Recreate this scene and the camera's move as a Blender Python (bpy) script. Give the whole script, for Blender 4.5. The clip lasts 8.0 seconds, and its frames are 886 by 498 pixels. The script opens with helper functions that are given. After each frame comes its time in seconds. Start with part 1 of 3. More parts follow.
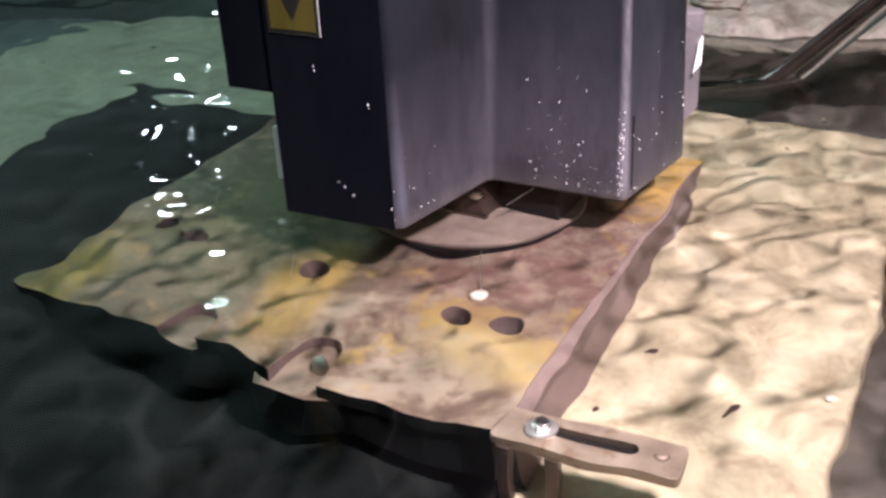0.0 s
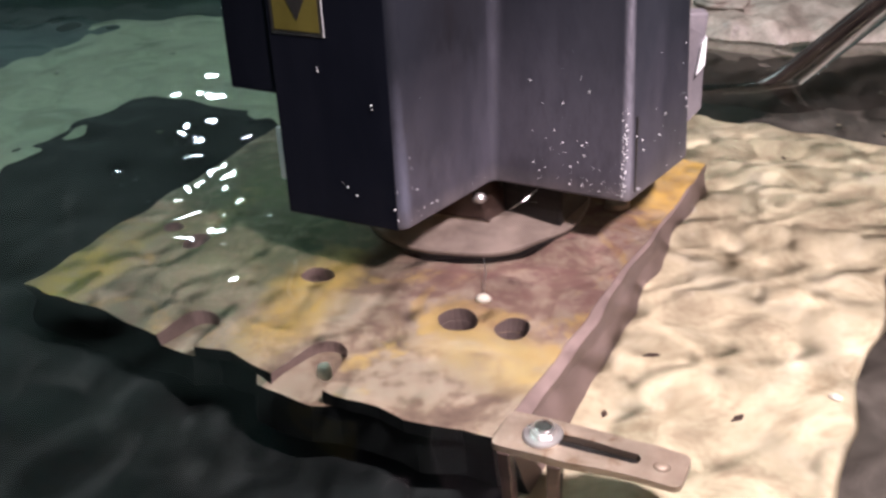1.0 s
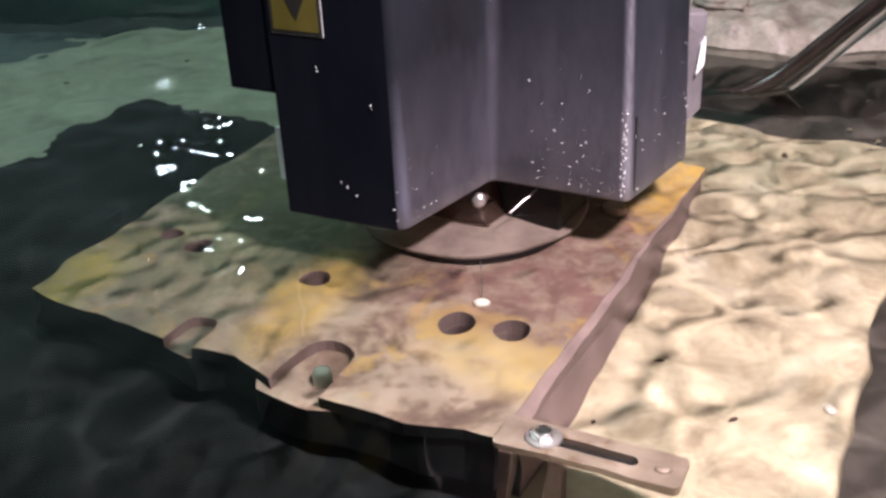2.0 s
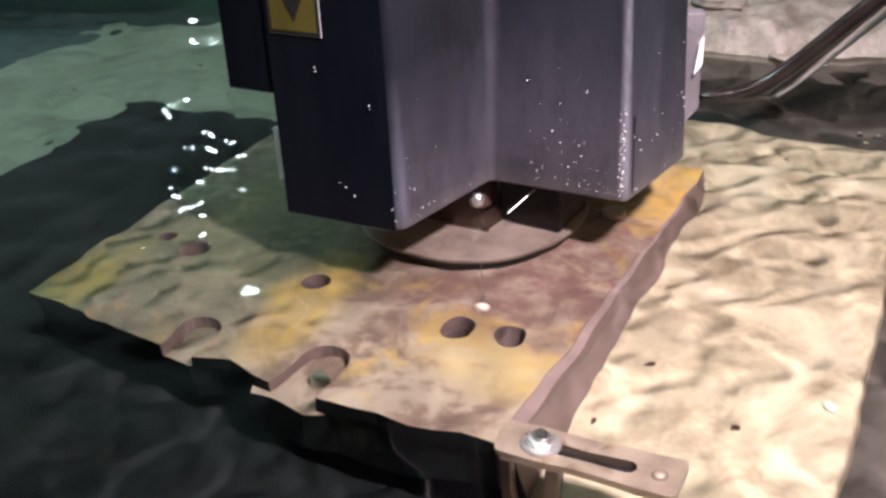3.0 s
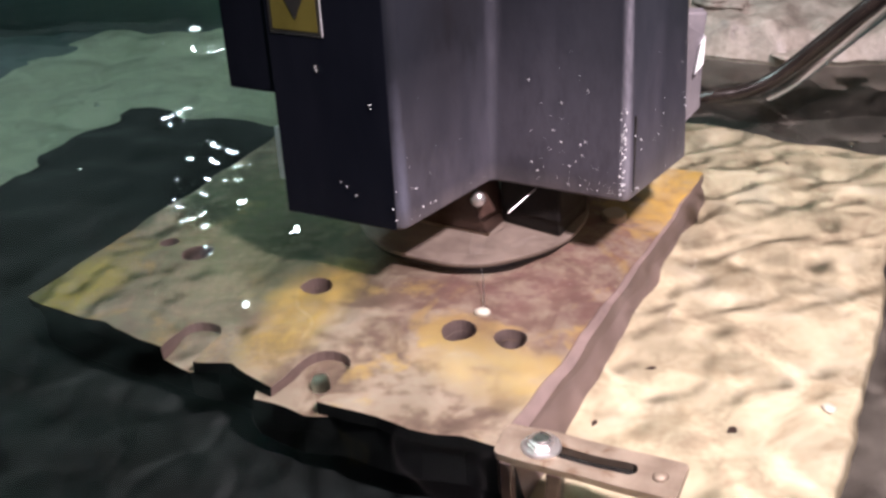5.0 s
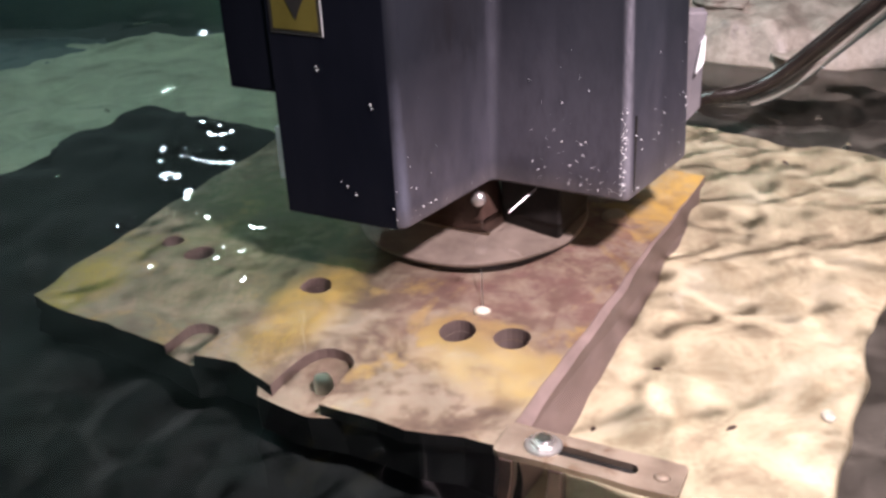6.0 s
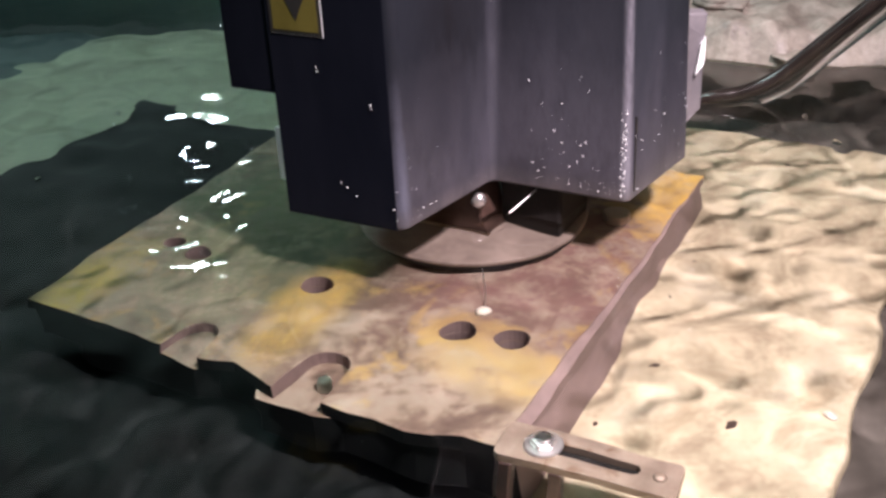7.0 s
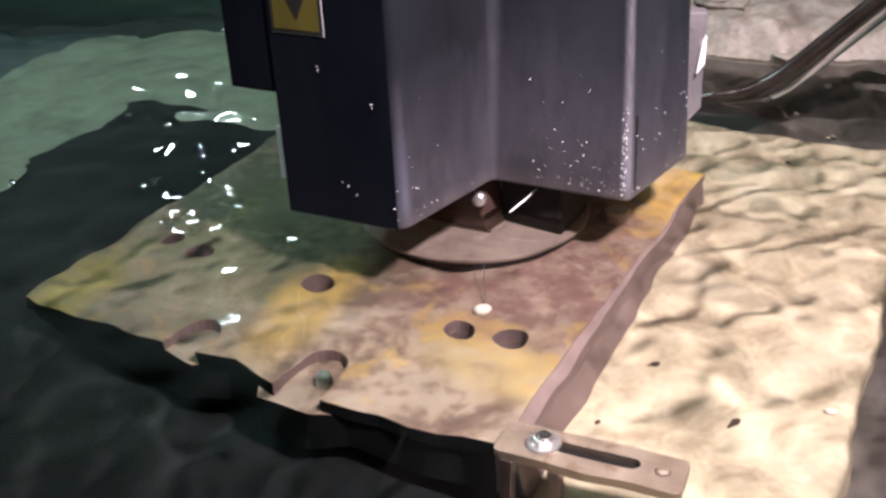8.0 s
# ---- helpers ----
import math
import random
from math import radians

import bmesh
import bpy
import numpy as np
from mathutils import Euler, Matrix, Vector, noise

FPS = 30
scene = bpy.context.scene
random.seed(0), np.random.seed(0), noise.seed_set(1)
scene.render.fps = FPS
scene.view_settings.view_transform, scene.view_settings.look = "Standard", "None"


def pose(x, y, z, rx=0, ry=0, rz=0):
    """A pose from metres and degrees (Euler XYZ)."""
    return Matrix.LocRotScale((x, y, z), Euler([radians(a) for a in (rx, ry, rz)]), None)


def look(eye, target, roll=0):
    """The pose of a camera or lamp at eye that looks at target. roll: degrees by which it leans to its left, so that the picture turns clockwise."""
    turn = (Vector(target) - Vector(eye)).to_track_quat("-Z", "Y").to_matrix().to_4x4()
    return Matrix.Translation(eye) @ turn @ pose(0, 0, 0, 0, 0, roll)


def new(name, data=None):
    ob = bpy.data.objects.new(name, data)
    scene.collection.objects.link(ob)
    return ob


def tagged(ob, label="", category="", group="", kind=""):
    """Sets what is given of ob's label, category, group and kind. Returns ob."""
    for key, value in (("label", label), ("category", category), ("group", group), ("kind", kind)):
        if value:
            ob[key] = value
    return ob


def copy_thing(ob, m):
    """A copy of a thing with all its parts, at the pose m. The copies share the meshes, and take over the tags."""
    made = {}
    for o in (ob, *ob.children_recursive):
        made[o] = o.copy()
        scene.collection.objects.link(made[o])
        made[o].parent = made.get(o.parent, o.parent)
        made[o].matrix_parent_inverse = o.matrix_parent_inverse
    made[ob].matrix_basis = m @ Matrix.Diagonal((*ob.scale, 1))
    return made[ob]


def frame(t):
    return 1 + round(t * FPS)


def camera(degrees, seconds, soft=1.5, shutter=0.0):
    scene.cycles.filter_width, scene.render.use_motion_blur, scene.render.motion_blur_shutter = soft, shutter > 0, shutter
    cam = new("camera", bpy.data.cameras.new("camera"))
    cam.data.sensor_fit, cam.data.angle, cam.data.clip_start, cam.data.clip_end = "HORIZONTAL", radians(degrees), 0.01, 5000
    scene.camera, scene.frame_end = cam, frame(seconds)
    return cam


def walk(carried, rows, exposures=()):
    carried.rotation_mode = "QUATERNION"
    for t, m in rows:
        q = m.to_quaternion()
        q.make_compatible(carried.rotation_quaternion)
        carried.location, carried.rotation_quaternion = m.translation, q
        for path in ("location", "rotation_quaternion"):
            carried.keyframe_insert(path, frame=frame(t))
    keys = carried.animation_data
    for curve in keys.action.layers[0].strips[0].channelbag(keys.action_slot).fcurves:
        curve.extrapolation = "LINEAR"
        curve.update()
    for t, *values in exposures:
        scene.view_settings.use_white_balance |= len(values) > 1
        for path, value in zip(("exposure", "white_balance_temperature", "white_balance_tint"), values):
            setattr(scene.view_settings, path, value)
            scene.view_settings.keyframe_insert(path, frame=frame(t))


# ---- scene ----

# ---------------------------------------------------------------- camera
cam = camera(45.0, 8.0, soft=2.9)


def cam_pose(yaw, tilt):
    return pose(0, -0.5015, 0.267, 62 + tilt, 0, yaw) @ pose(0, 0, 0, 0, 0, -2.8)


SHAKE = ((0, -0.094, -0.05), (0.5, 0, 0.041), (1, 0.094, -0.005), (1.5, 0.094, -0.005), (3, -0.045, -0.005),
         (3.5, 0, -0.05), (4, 0, 0.089), (4.5, 0, -0.005), (6, 0.045, -0.05), (6.5, 0.045, -0.05),
         (7, 0.045, -0.005), (7.5, 0.094, -0.098), (8, 0.094, -0.05))
walk(cam, [(t, cam_pose(a, b)) for t, a, b in SHAKE])

# ---------------------------------------------------------------- light
world = bpy.data.worlds.new("world")
world.use_nodes = True
scene.world = world
wn = world.node_tree.nodes
wn["Background"].inputs[0].default_value = (0.55, 0.72, 0.75, 1)
wn["Background"].inputs[1].default_value = 0.15
scene.view_settings.exposure = 0.0


def lamp(name, kind, energy, colour, m):
    data = bpy.data.lights.new(name, kind)
    data.energy, data.color = energy, colour
    ob = new(name, data)
    ob.matrix_world = m
    return ob


# the machine's warm work lamp, high on the lit side
work_lamp = lamp("work_lamp", "SPOT", 252.0, (1.0, 0.80, 0.85), look((0.35, -0.49, 0.98), (0.170, -0.06, -0.06)))
work_lamp.data.spot_size, work_lamp.data.spot_blend, work_lamp.data.shadow_soft_size = radians(47), 1.0, 0.06
work_lamp.data.cycles.is_caustics_light = True
# cool daylight in the opening of the enclosure's window
window_light = lamp("window_light", "AREA", 0.5, (0.72, 0.9, 1.0), look((-0.46, 1.44, 0.625), (-0.3, 0.1, 0.0)))
window_light.data.shape, window_light.data.size, window_light.data.size_y = "RECTANGLE", 0.052, 0.026

# added cool fill lamp above the dim side of the enclosure
cool_fill = lamp("cool_fill", "AREA", 24.0, (0.73, 0.95, 0.95), pose(-0.88, 0.36, 1.43))
cool_fill.data.shape, cool_fill.data.size, cool_fill.data.size_y = "RECTANGLE", 0.70, 0.70


# ---------------------------------------------------------------- materials
def material(name, stops, rough=(0.5, 0.7), metal=0.0, scale=40.0, fine=400.0, bump=0.3, depth=0.002,
             stretch=(1, 1, 1), spots=None, spot_scale=25.0, spot_edge=(0.55, 0.7), coat=0.0, warp=0.0, patches=(), shine=0.5):
    """Two scales of grain through a colour ramp, worn spots in a second colour, relief and uneven gloss."""
    m = bpy.data.materials.new(name)
    m.use_nodes = True
    nodes, links = m.node_tree.nodes, m.node_tree.links
    bsdf = nodes["Principled BSDF"]
    where = nodes.new("ShaderNodeTexCoord")
    mapped = nodes.new("ShaderNodeMapping")
    mapped.inputs["Scale"].default_value = stretch
    links.new(where.outputs["Object"], mapped.inputs["Vector"])

    def grain(size, detail=6.0, rough_=0.6, distortion=0.0):
        n = nodes.new("ShaderNodeTexNoise")
        n.inputs["Scale"].default_value, n.inputs["Detail"].default_value = size, detail
        n.inputs["Roughness"].default_value, n.inputs["Distortion"].default_value = rough_, distortion
        links.new(mapped.outputs["Vector"], n.inputs["Vector"])
        return n.outputs["Fac"]

    big, small = grain(scale, distortion=warp), grain(fine, 3.0)
    mix = nodes.new("ShaderNodeMath")
    mix.operation, mix.inputs[1].default_value = "MULTIPLY_ADD", 0.3
    links.new(small, mix.inputs[0])
    less = nodes.new("ShaderNodeMath")
    less.operation, less.inputs[1].default_value = "SUBTRACT", 0.15
    links.new(big, less.inputs[0])
    links.new(less.outputs[0], mix.inputs[2])
    ramp = nodes.new("ShaderNodeValToRGB")
    links.new(mix.outputs[0], ramp.inputs[0])
    for i, (at, c) in enumerate(stops):
        e = ramp.color_ramp.elements[i] if i < 2 else ramp.color_ramp.elements.new(at)
        e.position, e.color = at, (*c, 1)
    colour = ramp.outputs[0]
    if spots:
        f = nodes.new("ShaderNodeMapRange")
        f.inputs["From Min"].default_value, f.inputs["From Max"].default_value = spot_edge
        links.new(grain(spot_scale, 5.0, 0.65, 0.4), f.inputs["Value"])
        worn = nodes.new("ShaderNodeMix")
        worn.data_type = "RGBA"
        links.new(f.outputs["Result"], worn.inputs["Factor"])
        links.new(colour, worn.inputs["A"])
        worn.inputs["B"].default_value = (*spots, 1)
        colour = worn.outputs["Result"]
    for centre, radii, turn, tint, soft in patches:
        # a stain, or light and shade put into the colour: an uneven ellipse round its centre, through the whole height
        # where that is not given
        (cx, cy, cz), (rx, ry, rz) = (*centre, 0)[:3], (*radii, 1000)[:3]
        place = nodes.new("ShaderNodeMapping")
        place.vector_type = "TEXTURE"
        place.inputs["Location"].default_value = (cx, cy, cz)
        place.inputs["Rotation"].default_value = (0, 0, radians(turn))
        place.inputs["Scale"].default_value = (rx, ry, rz)
        links.new(where.outputs["Object"], place.inputs["Vector"])
        far = nodes.new("ShaderNodeVectorMath")
        far.operation = "LENGTH"
        links.new(place.outputs["Vector"], far.inputs[0])
        uneven = nodes.new("ShaderNodeMath")
        uneven.operation, uneven.inputs[1].default_value = "MULTIPLY_ADD", 1.9
        links.new(grain(48.0, 8.0, 0.72), uneven.inputs[0])
        links.new(far.outputs["Value"], uneven.inputs[2])
        mask = nodes.new("ShaderNodeMapRange")
        mask.inputs["From Min"].default_value, mask.inputs["From Max"].default_value = 1.95 + soft, 1.95 - soft
        mask.inputs["To Max"].default_value = 0.85
        links.new(uneven.outputs[0], mask.inputs["Value"])
        speckle = nodes.new("ShaderNodeMapRange")
        speckle.inputs["From Min"].default_value, speckle.inputs["From Max"].default_value = 0.40, 0.60
        speckle.inputs["To Min"].default_value = 0.45
        links.new(grain(95.0, 7.0, 0.7), speckle.inputs["Value"])
        broken = nodes.new("ShaderNodeMath")
        broken.operation = "MULTIPLY"
        links.new(mask.outputs["Result"], broken.inputs[0])
        links.new(speckle.outputs["Result"], broken.inputs[1])
        stain_or_light = nodes.new("ShaderNodeMix")
        stain_or_light.data_type = "RGBA"
        links.new(broken.outputs[0], stain_or_light.inputs["Factor"])
        links.new(colour, stain_or_light.inputs["A"])
        stain_or_light.inputs["B"].default_value = (*tint, 1)
        colour = stain_or_light.outputs["Result"]
    links.new(colour, bsdf.inputs["Base Color"])
    gloss = nodes.new("ShaderNodeMapRange")
    gloss.inputs["From Min"].default_value, gloss.inputs["From Max"].default_value = 0.3, 0.7
    gloss.inputs["To Min"].default_value, gloss.inputs["To Max"].default_value = rough
    links.new(big, gloss.inputs["Value"])
    links.new(gloss.outputs["Result"], bsdf.inputs["Roughness"])
    relief = nodes.new("ShaderNodeBump")
    relief.inputs["Strength"].default_value, relief.inputs["Distance"].default_value = bump, depth
    links.new(mix.outputs[0], relief.inputs["Height"])
    links.new(relief.outputs["Normal"], bsdf.inputs["Normal"])
    bsdf.inputs["Metallic"].default_value = metal
    bsdf.inputs["Specular IOR Level"].default_value = shine
    bsdf.inputs["Coat Weight"].default_value = coat
    bsdf.inputs["Coat Roughness"].default_value = 0.2
    return m


def clear(name, colour, ior, rough=0.0):
    m = bpy.data.materials.new(name)
    m.use_nodes = True
    b = m.node_tree.nodes["Principled BSDF"]
    b.inputs["Base Color"].default_value = (*colour, 1)
    b.inputs["Transmission Weight"].default_value, b.inputs["IOR"].default_value = 1.0, ior
    b.inputs["Roughness"].default_value = rough
    return m


M_head = material("dark_casting", [(0.3, (0.0100, 0.0118, 0.0165)), (0.7, (0.0155, 0.0178, 0.0240))], (0.36, 0.5), 0.0, 22, 420, 0.22, 0.0006,
                  (1, 1, 0.35), (0.024, 0.027, 0.036), 30, (0.56, 0.95), 0.0, shine=0.28,
                  # pale water smudges, strengthened as painted light on the set-back face
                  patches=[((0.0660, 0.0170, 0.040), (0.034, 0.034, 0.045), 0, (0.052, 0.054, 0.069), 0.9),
                           # painted shade towards the top of the inner face
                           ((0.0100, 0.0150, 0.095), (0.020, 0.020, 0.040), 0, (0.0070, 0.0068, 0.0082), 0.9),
                           # lime haze together with painted bounce light towards the bottom
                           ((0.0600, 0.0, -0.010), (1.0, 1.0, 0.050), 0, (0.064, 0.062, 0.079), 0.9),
                           # wear low on the near corner, with its painted highlight
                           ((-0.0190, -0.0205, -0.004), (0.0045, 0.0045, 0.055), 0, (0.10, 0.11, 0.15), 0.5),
                           # highlight lines painted down the crease and the far corner
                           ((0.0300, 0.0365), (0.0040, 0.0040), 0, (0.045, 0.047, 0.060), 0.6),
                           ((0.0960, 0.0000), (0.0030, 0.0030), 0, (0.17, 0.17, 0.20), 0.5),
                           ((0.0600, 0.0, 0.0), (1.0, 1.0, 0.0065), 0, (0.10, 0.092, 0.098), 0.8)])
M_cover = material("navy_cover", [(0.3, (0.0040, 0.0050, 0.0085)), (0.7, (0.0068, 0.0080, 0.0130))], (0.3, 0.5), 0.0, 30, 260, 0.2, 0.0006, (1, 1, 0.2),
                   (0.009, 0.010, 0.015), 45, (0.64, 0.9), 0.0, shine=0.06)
M_rust = material("rusted_steel", [(0.28, (0.075, 0.046, 0.034)), (0.45, (0.17, 0.12, 0.085)), (0.53, (0.275, 0.22, 0.162)), (0.72, (0.345, 0.31, 0.24))],
                  (0.6, 0.9), 0.0, 24, 130, 0.5, 0.002, spots=(0.37, 0.26, 0.085), spot_scale=19, spot_edge=(0.55, 0.64), warp=0.6,
                  # olive and green algae stains, darkened to take in shade left of the unit
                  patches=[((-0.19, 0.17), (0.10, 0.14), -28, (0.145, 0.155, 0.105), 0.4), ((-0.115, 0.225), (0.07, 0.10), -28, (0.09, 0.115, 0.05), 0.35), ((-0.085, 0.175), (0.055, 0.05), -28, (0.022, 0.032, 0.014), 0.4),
                           ((0.035, 0.145), (0.10, 0.085), -28, (0.125, 0.056, 0.051), 0.4), ((-0.005, 0.055), (0.045, 0.02), -30, (0.38, 0.29, 0.13), 0.4),
                           ((-0.105, 0.12), (0.018, 0.045), -25, (0.38, 0.26, 0.06), 0.4), ((-0.235, 0.145), (0.018, 0.05), -28, (0.30, 0.26, 0.06), 0.4),
                           ((0.115, 0.235), (0.02, 0.05), -28, (0.52, 0.32, 0.06), 0.3)])
M_side = material("dark_plate_side", [(0.3, (0.19, 0.135, 0.125)), (0.7, (0.30, 0.22, 0.205))], (0.6, 0.9), 0.0, 40, 260, 0.4, 0.001)
M_sand = material("silted_block", [(0.28, (0.30, 0.24, 0.16)), (0.5, (0.52, 0.45, 0.31)), (0.72, (0.62, 0.56, 0.42))],
                  (0.7, 0.95), 0.0, 22, 240, 0.3, 0.001, spots=(0.25, 0.195, 0.12), spot_scale=20, spot_edge=(0.50, 0.72), warp=0.5)
M_floor = material("green_tank_floor", [(0.3, (0.25, 0.285, 0.205)), (0.7, (0.43, 0.46, 0.35))], (0.6, 0.85), 0.0, 22, 160, 0.3, 0.002,
                   spots=(0.17, 0.205, 0.145), spot_scale=14, spot_edge=(0.58, 0.75))
# the bed's own black, also painted on the plate's near flanks as shade
M_bed = material("black_bed_and_shade", [(0.3, (0.0055, 0.0078, 0.0078)), (0.7, (0.0105, 0.0132, 0.0132))], (0.6, 0.85), 0.0, 26, 200, 0.3, 0.001,
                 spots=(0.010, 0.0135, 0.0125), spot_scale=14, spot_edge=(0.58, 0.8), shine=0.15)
M_deep = material("dark_teal_floor", [(0.3, (0.050, 0.078, 0.084)), (0.7, (0.105, 0.145, 0.150))], (0.6, 0.85), 0.0, 18, 160, 0.3, 0.002,
                  spots=(0.022, 0.034, 0.036), spot_scale=12, spot_edge=(0.55, 0.75))
M_silt = material("brown_silt", [(0.3, (0.056, 0.049, 0.043)), (0.7, (0.120, 0.108, 0.095))], (0.7, 0.9), 0.0, 30, 220, 0.4, 0.002, shine=0.1)
M_tank = material("dark_green_steel", [(0.3, (0.05, 0.085, 0.085)), (0.7, (0.09, 0.135, 0.13))], (0.4, 0.65), 0.0, 12, 200, 0.2, 0.001)
M_rock = material("scaled_ledge", [(0.3, (0.13, 0.113, 0.096)), (0.5, (0.24, 0.215, 0.182)), (0.7, (0.36, 0.33, 0.285))], (0.35, 0.75), 0.0, 34, 220, 0.5, 0.004,
                  spots=(0.08, 0.065, 0.055), spot_scale=18, spot_edge=(0.6, 0.8), warp=0.15)
M_steel = material("worn_steel", [(0.3, (0.27, 0.205, 0.16)), (0.7, (0.42, 0.34, 0.27))], (0.3, 0.55), 0.45, 60, 500, 0.3, 0.0006,
                   spots=(0.2, 0.12, 0.07), spot_scale=70, spot_edge=(0.58, 0.72))
M_bright = material("bright_steel", [(0.3, (0.62, 0.6, 0.6)), (0.7, (0.82, 0.8, 0.8))], (0.22, 0.4), 0.9, 60, 400, 0.15, 0.0004)
M_pale = material("pale_anodised", [(0.3, (0.13, 0.125, 0.14)), (0.7, (0.20, 0.192, 0.205))], (0.3, 0.5), 0.3, 40, 400, 0.15, 0.0004)
M_disc = material("grey_brown_disc", [(0.3, (0.12, 0.09, 0.077)), (0.7, (0.235, 0.185, 0.157))], (0.45, 0.7), 0.0, 45, 380, 0.3, 0.0008,
                  spots=(0.14, 0.10, 0.08), spot_scale=35, spot_edge=(0.6, 0.72))
# black for the disc's underside parts, and for blocks standing in for shade
M_black = material("black_and_shade", [(0.3, (0.008, 0.007, 0.007)), (0.7, (0.02, 0.018, 0.017))], (0.5, 0.7), 0.0, 50, 400, 0.2, 0.0005, shine=0.15)
M_hose = material("wet_black_hose", [(0.3, (0.008, 0.0065, 0.006)), (0.7, (0.020, 0.015, 0.013))], (0.12, 0.3), 0.0, 50, 400, 0.2, 0.0005)
M_brown = material("brown_bracket", [(0.3, (0.045, 0.027, 0.022)), (0.7, (0.095, 0.058, 0.047))], (0.3, 0.5), 0.4, 60, 400, 0.3, 0.0006)
M_yellow = material("yellow_vinyl", [(0.3, (0.080, 0.069, 0.014)), (0.7, (0.110, 0.095, 0.019))], (0.35, 0.5), 0.0, 60, 400, 0.05, 0.0002)
M_ink = material("black_ink", [(0.3, (0.012, 0.012, 0.012)), (0.7, (0.025, 0.024, 0.022))], (0.4, 0.5), 0.0, 60, 400, 0.05, 0.0002)
M_white = material("white_plastic", [(0.3, (0.72, 0.78, 0.8)), (0.7, (0.82, 0.86, 0.88))], (0.3, 0.45), 0.0, 60, 400, 0.05, 0.0002)
M_shell = material("pale_shell", [(0.3, (0.55, 0.5, 0.42)), (0.7, (0.75, 0.71, 0.62))], (0.3, 0.5), 0.0, 200, 900, 0.2, 0.0004)
M_wall = material("room_plaster", [(0.3, (0.15, 0.17, 0.17)), (0.7, (0.20, 0.22, 0.22))], (0.7, 0.9), 0.0, 3, 60, 0.2, 0.002)
M_ceiling = material("dark_ceiling", [(0.3, (0.04, 0.045, 0.045)), (0.7, (0.06, 0.065, 0.065))], (0.7, 0.9), 0.0, 3, 60, 0.2, 0.002)
M_water = clear("water", (0.93, 0.985, 0.965), 1.333)
M_drop = clear("drop", (1, 1, 1), 1.333)
M_tube = clear("clear_tube", (0.80, 0.80, 0.80), 1.45, 0.05)


# ---------------------------------------------------------------- building helpers
def mesh_of(name, bm, mats, smooth=False):
    me = bpy.data.meshes.new(name)
    bmesh.ops.recalc_face_normals(bm, faces=bm.faces)
    bm.to_mesh(me)
    bm.free()
    for m in mats if isinstance(mats, (list, tuple)) else [mats]:
        me.materials.append(m)
    if smooth:
        for p in me.polygons:
            p.use_smooth = True
    return me


def part(name, bm, mat, parent=None, label="", smooth=False, bevel=0.0):
    ob = new(name, mesh_of(name, bm, mat, smooth))
    if parent:
        ob.parent = parent
    if label:
        ob["label"] = label
    if bevel:
        b = ob.modifiers.new("bevel", "BEVEL")
        b.width, b.segments, b.limit_method, b.angle_limit = bevel, 3, "ANGLE", radians(35)
        b.harden_normals = False
    return ob


def thing(name, label, category, at=None, group="", kind=""):
    ob = new(name)
    ob.empty_display_size = 0.02
    if at is not None:
        ob.matrix_world = at if isinstance(at, Matrix) else Matrix.Translation(at)
    return tagged(ob, label, category, group, kind)


def slab(outline, z0, z1, holes=(), side=0, bm=None):
    """An upright slab over an outline, with holes through it; side: the material slot of its flanks."""
    bm = bm or bmesh.new()
    rings, edges = [], []
    for ring in (outline, *holes):
        vs = [bm.verts.new((x, y, z1)) for x, y in ring]
        edges += [bm.edges.new((vs[i], vs[(i + 1) % len(vs)])) for i in range(len(vs))]
        rings.append(vs)
    made = bmesh.ops.triangle_fill(bm, edges=edges, use_beauty=True, use_dissolve=False)
    top = [g for g in made["geom"] if isinstance(g, bmesh.types.BMFace)]
    low = {v: bm.verts.new((v.co.x, v.co.y, z0)) for ring in rings for v in ring}
    for f in top:
        bm.faces.new([low[v] for v in reversed(f.verts)])
    for vs in rings:
        for i, v in enumerate(vs):
            w = vs[(i + 1) % len(vs)]
            bm.faces.new((v, w, low[w], low[v])).material_index = side
    return bm


def ring(x, y, r, n=24, squash=1.0, turn=0.0, wobble=0.0):
    out = []
    for i in range(n):
        a = 2 * math.pi * i / n
        k = r * (1 + wobble * math.sin(3 * a + x * 90) + 0.6 * wobble * math.sin(5 * a + y * 70))
        u, v = k * math.cos(a), k * squash * math.sin(a)
        out.append((x + u * math.cos(turn) - v * math.sin(turn), y + u * math.sin(turn) + v * math.cos(turn)))
    return out


def box(x0, x1, y0, y1, z0, z1, bm=None):
    return slab([(x0, y0), (x1, y0), (x1, y1), (x0, y1)], z0, z1, bm=bm)


def lathe(profile, n=32, bm=None, at=(0, 0, 0)):
    bm = bm or bmesh.new()
    loops = [[bm.verts.new((at[0] + r * math.cos(2 * math.pi * i / n), at[1] + r * math.sin(2 * math.pi * i / n), at[2] + z))
              for i in range(n)] for r, z in profile]
    for a, b in zip(loops, loops[1:]):
        for i in range(n):
            bm.faces.new((a[i], a[(i + 1) % n], b[(i + 1) % n], b[i]))
    bm.faces.new(loops[0][::-1])
    bm.faces.new(loops[-1])
    return bm


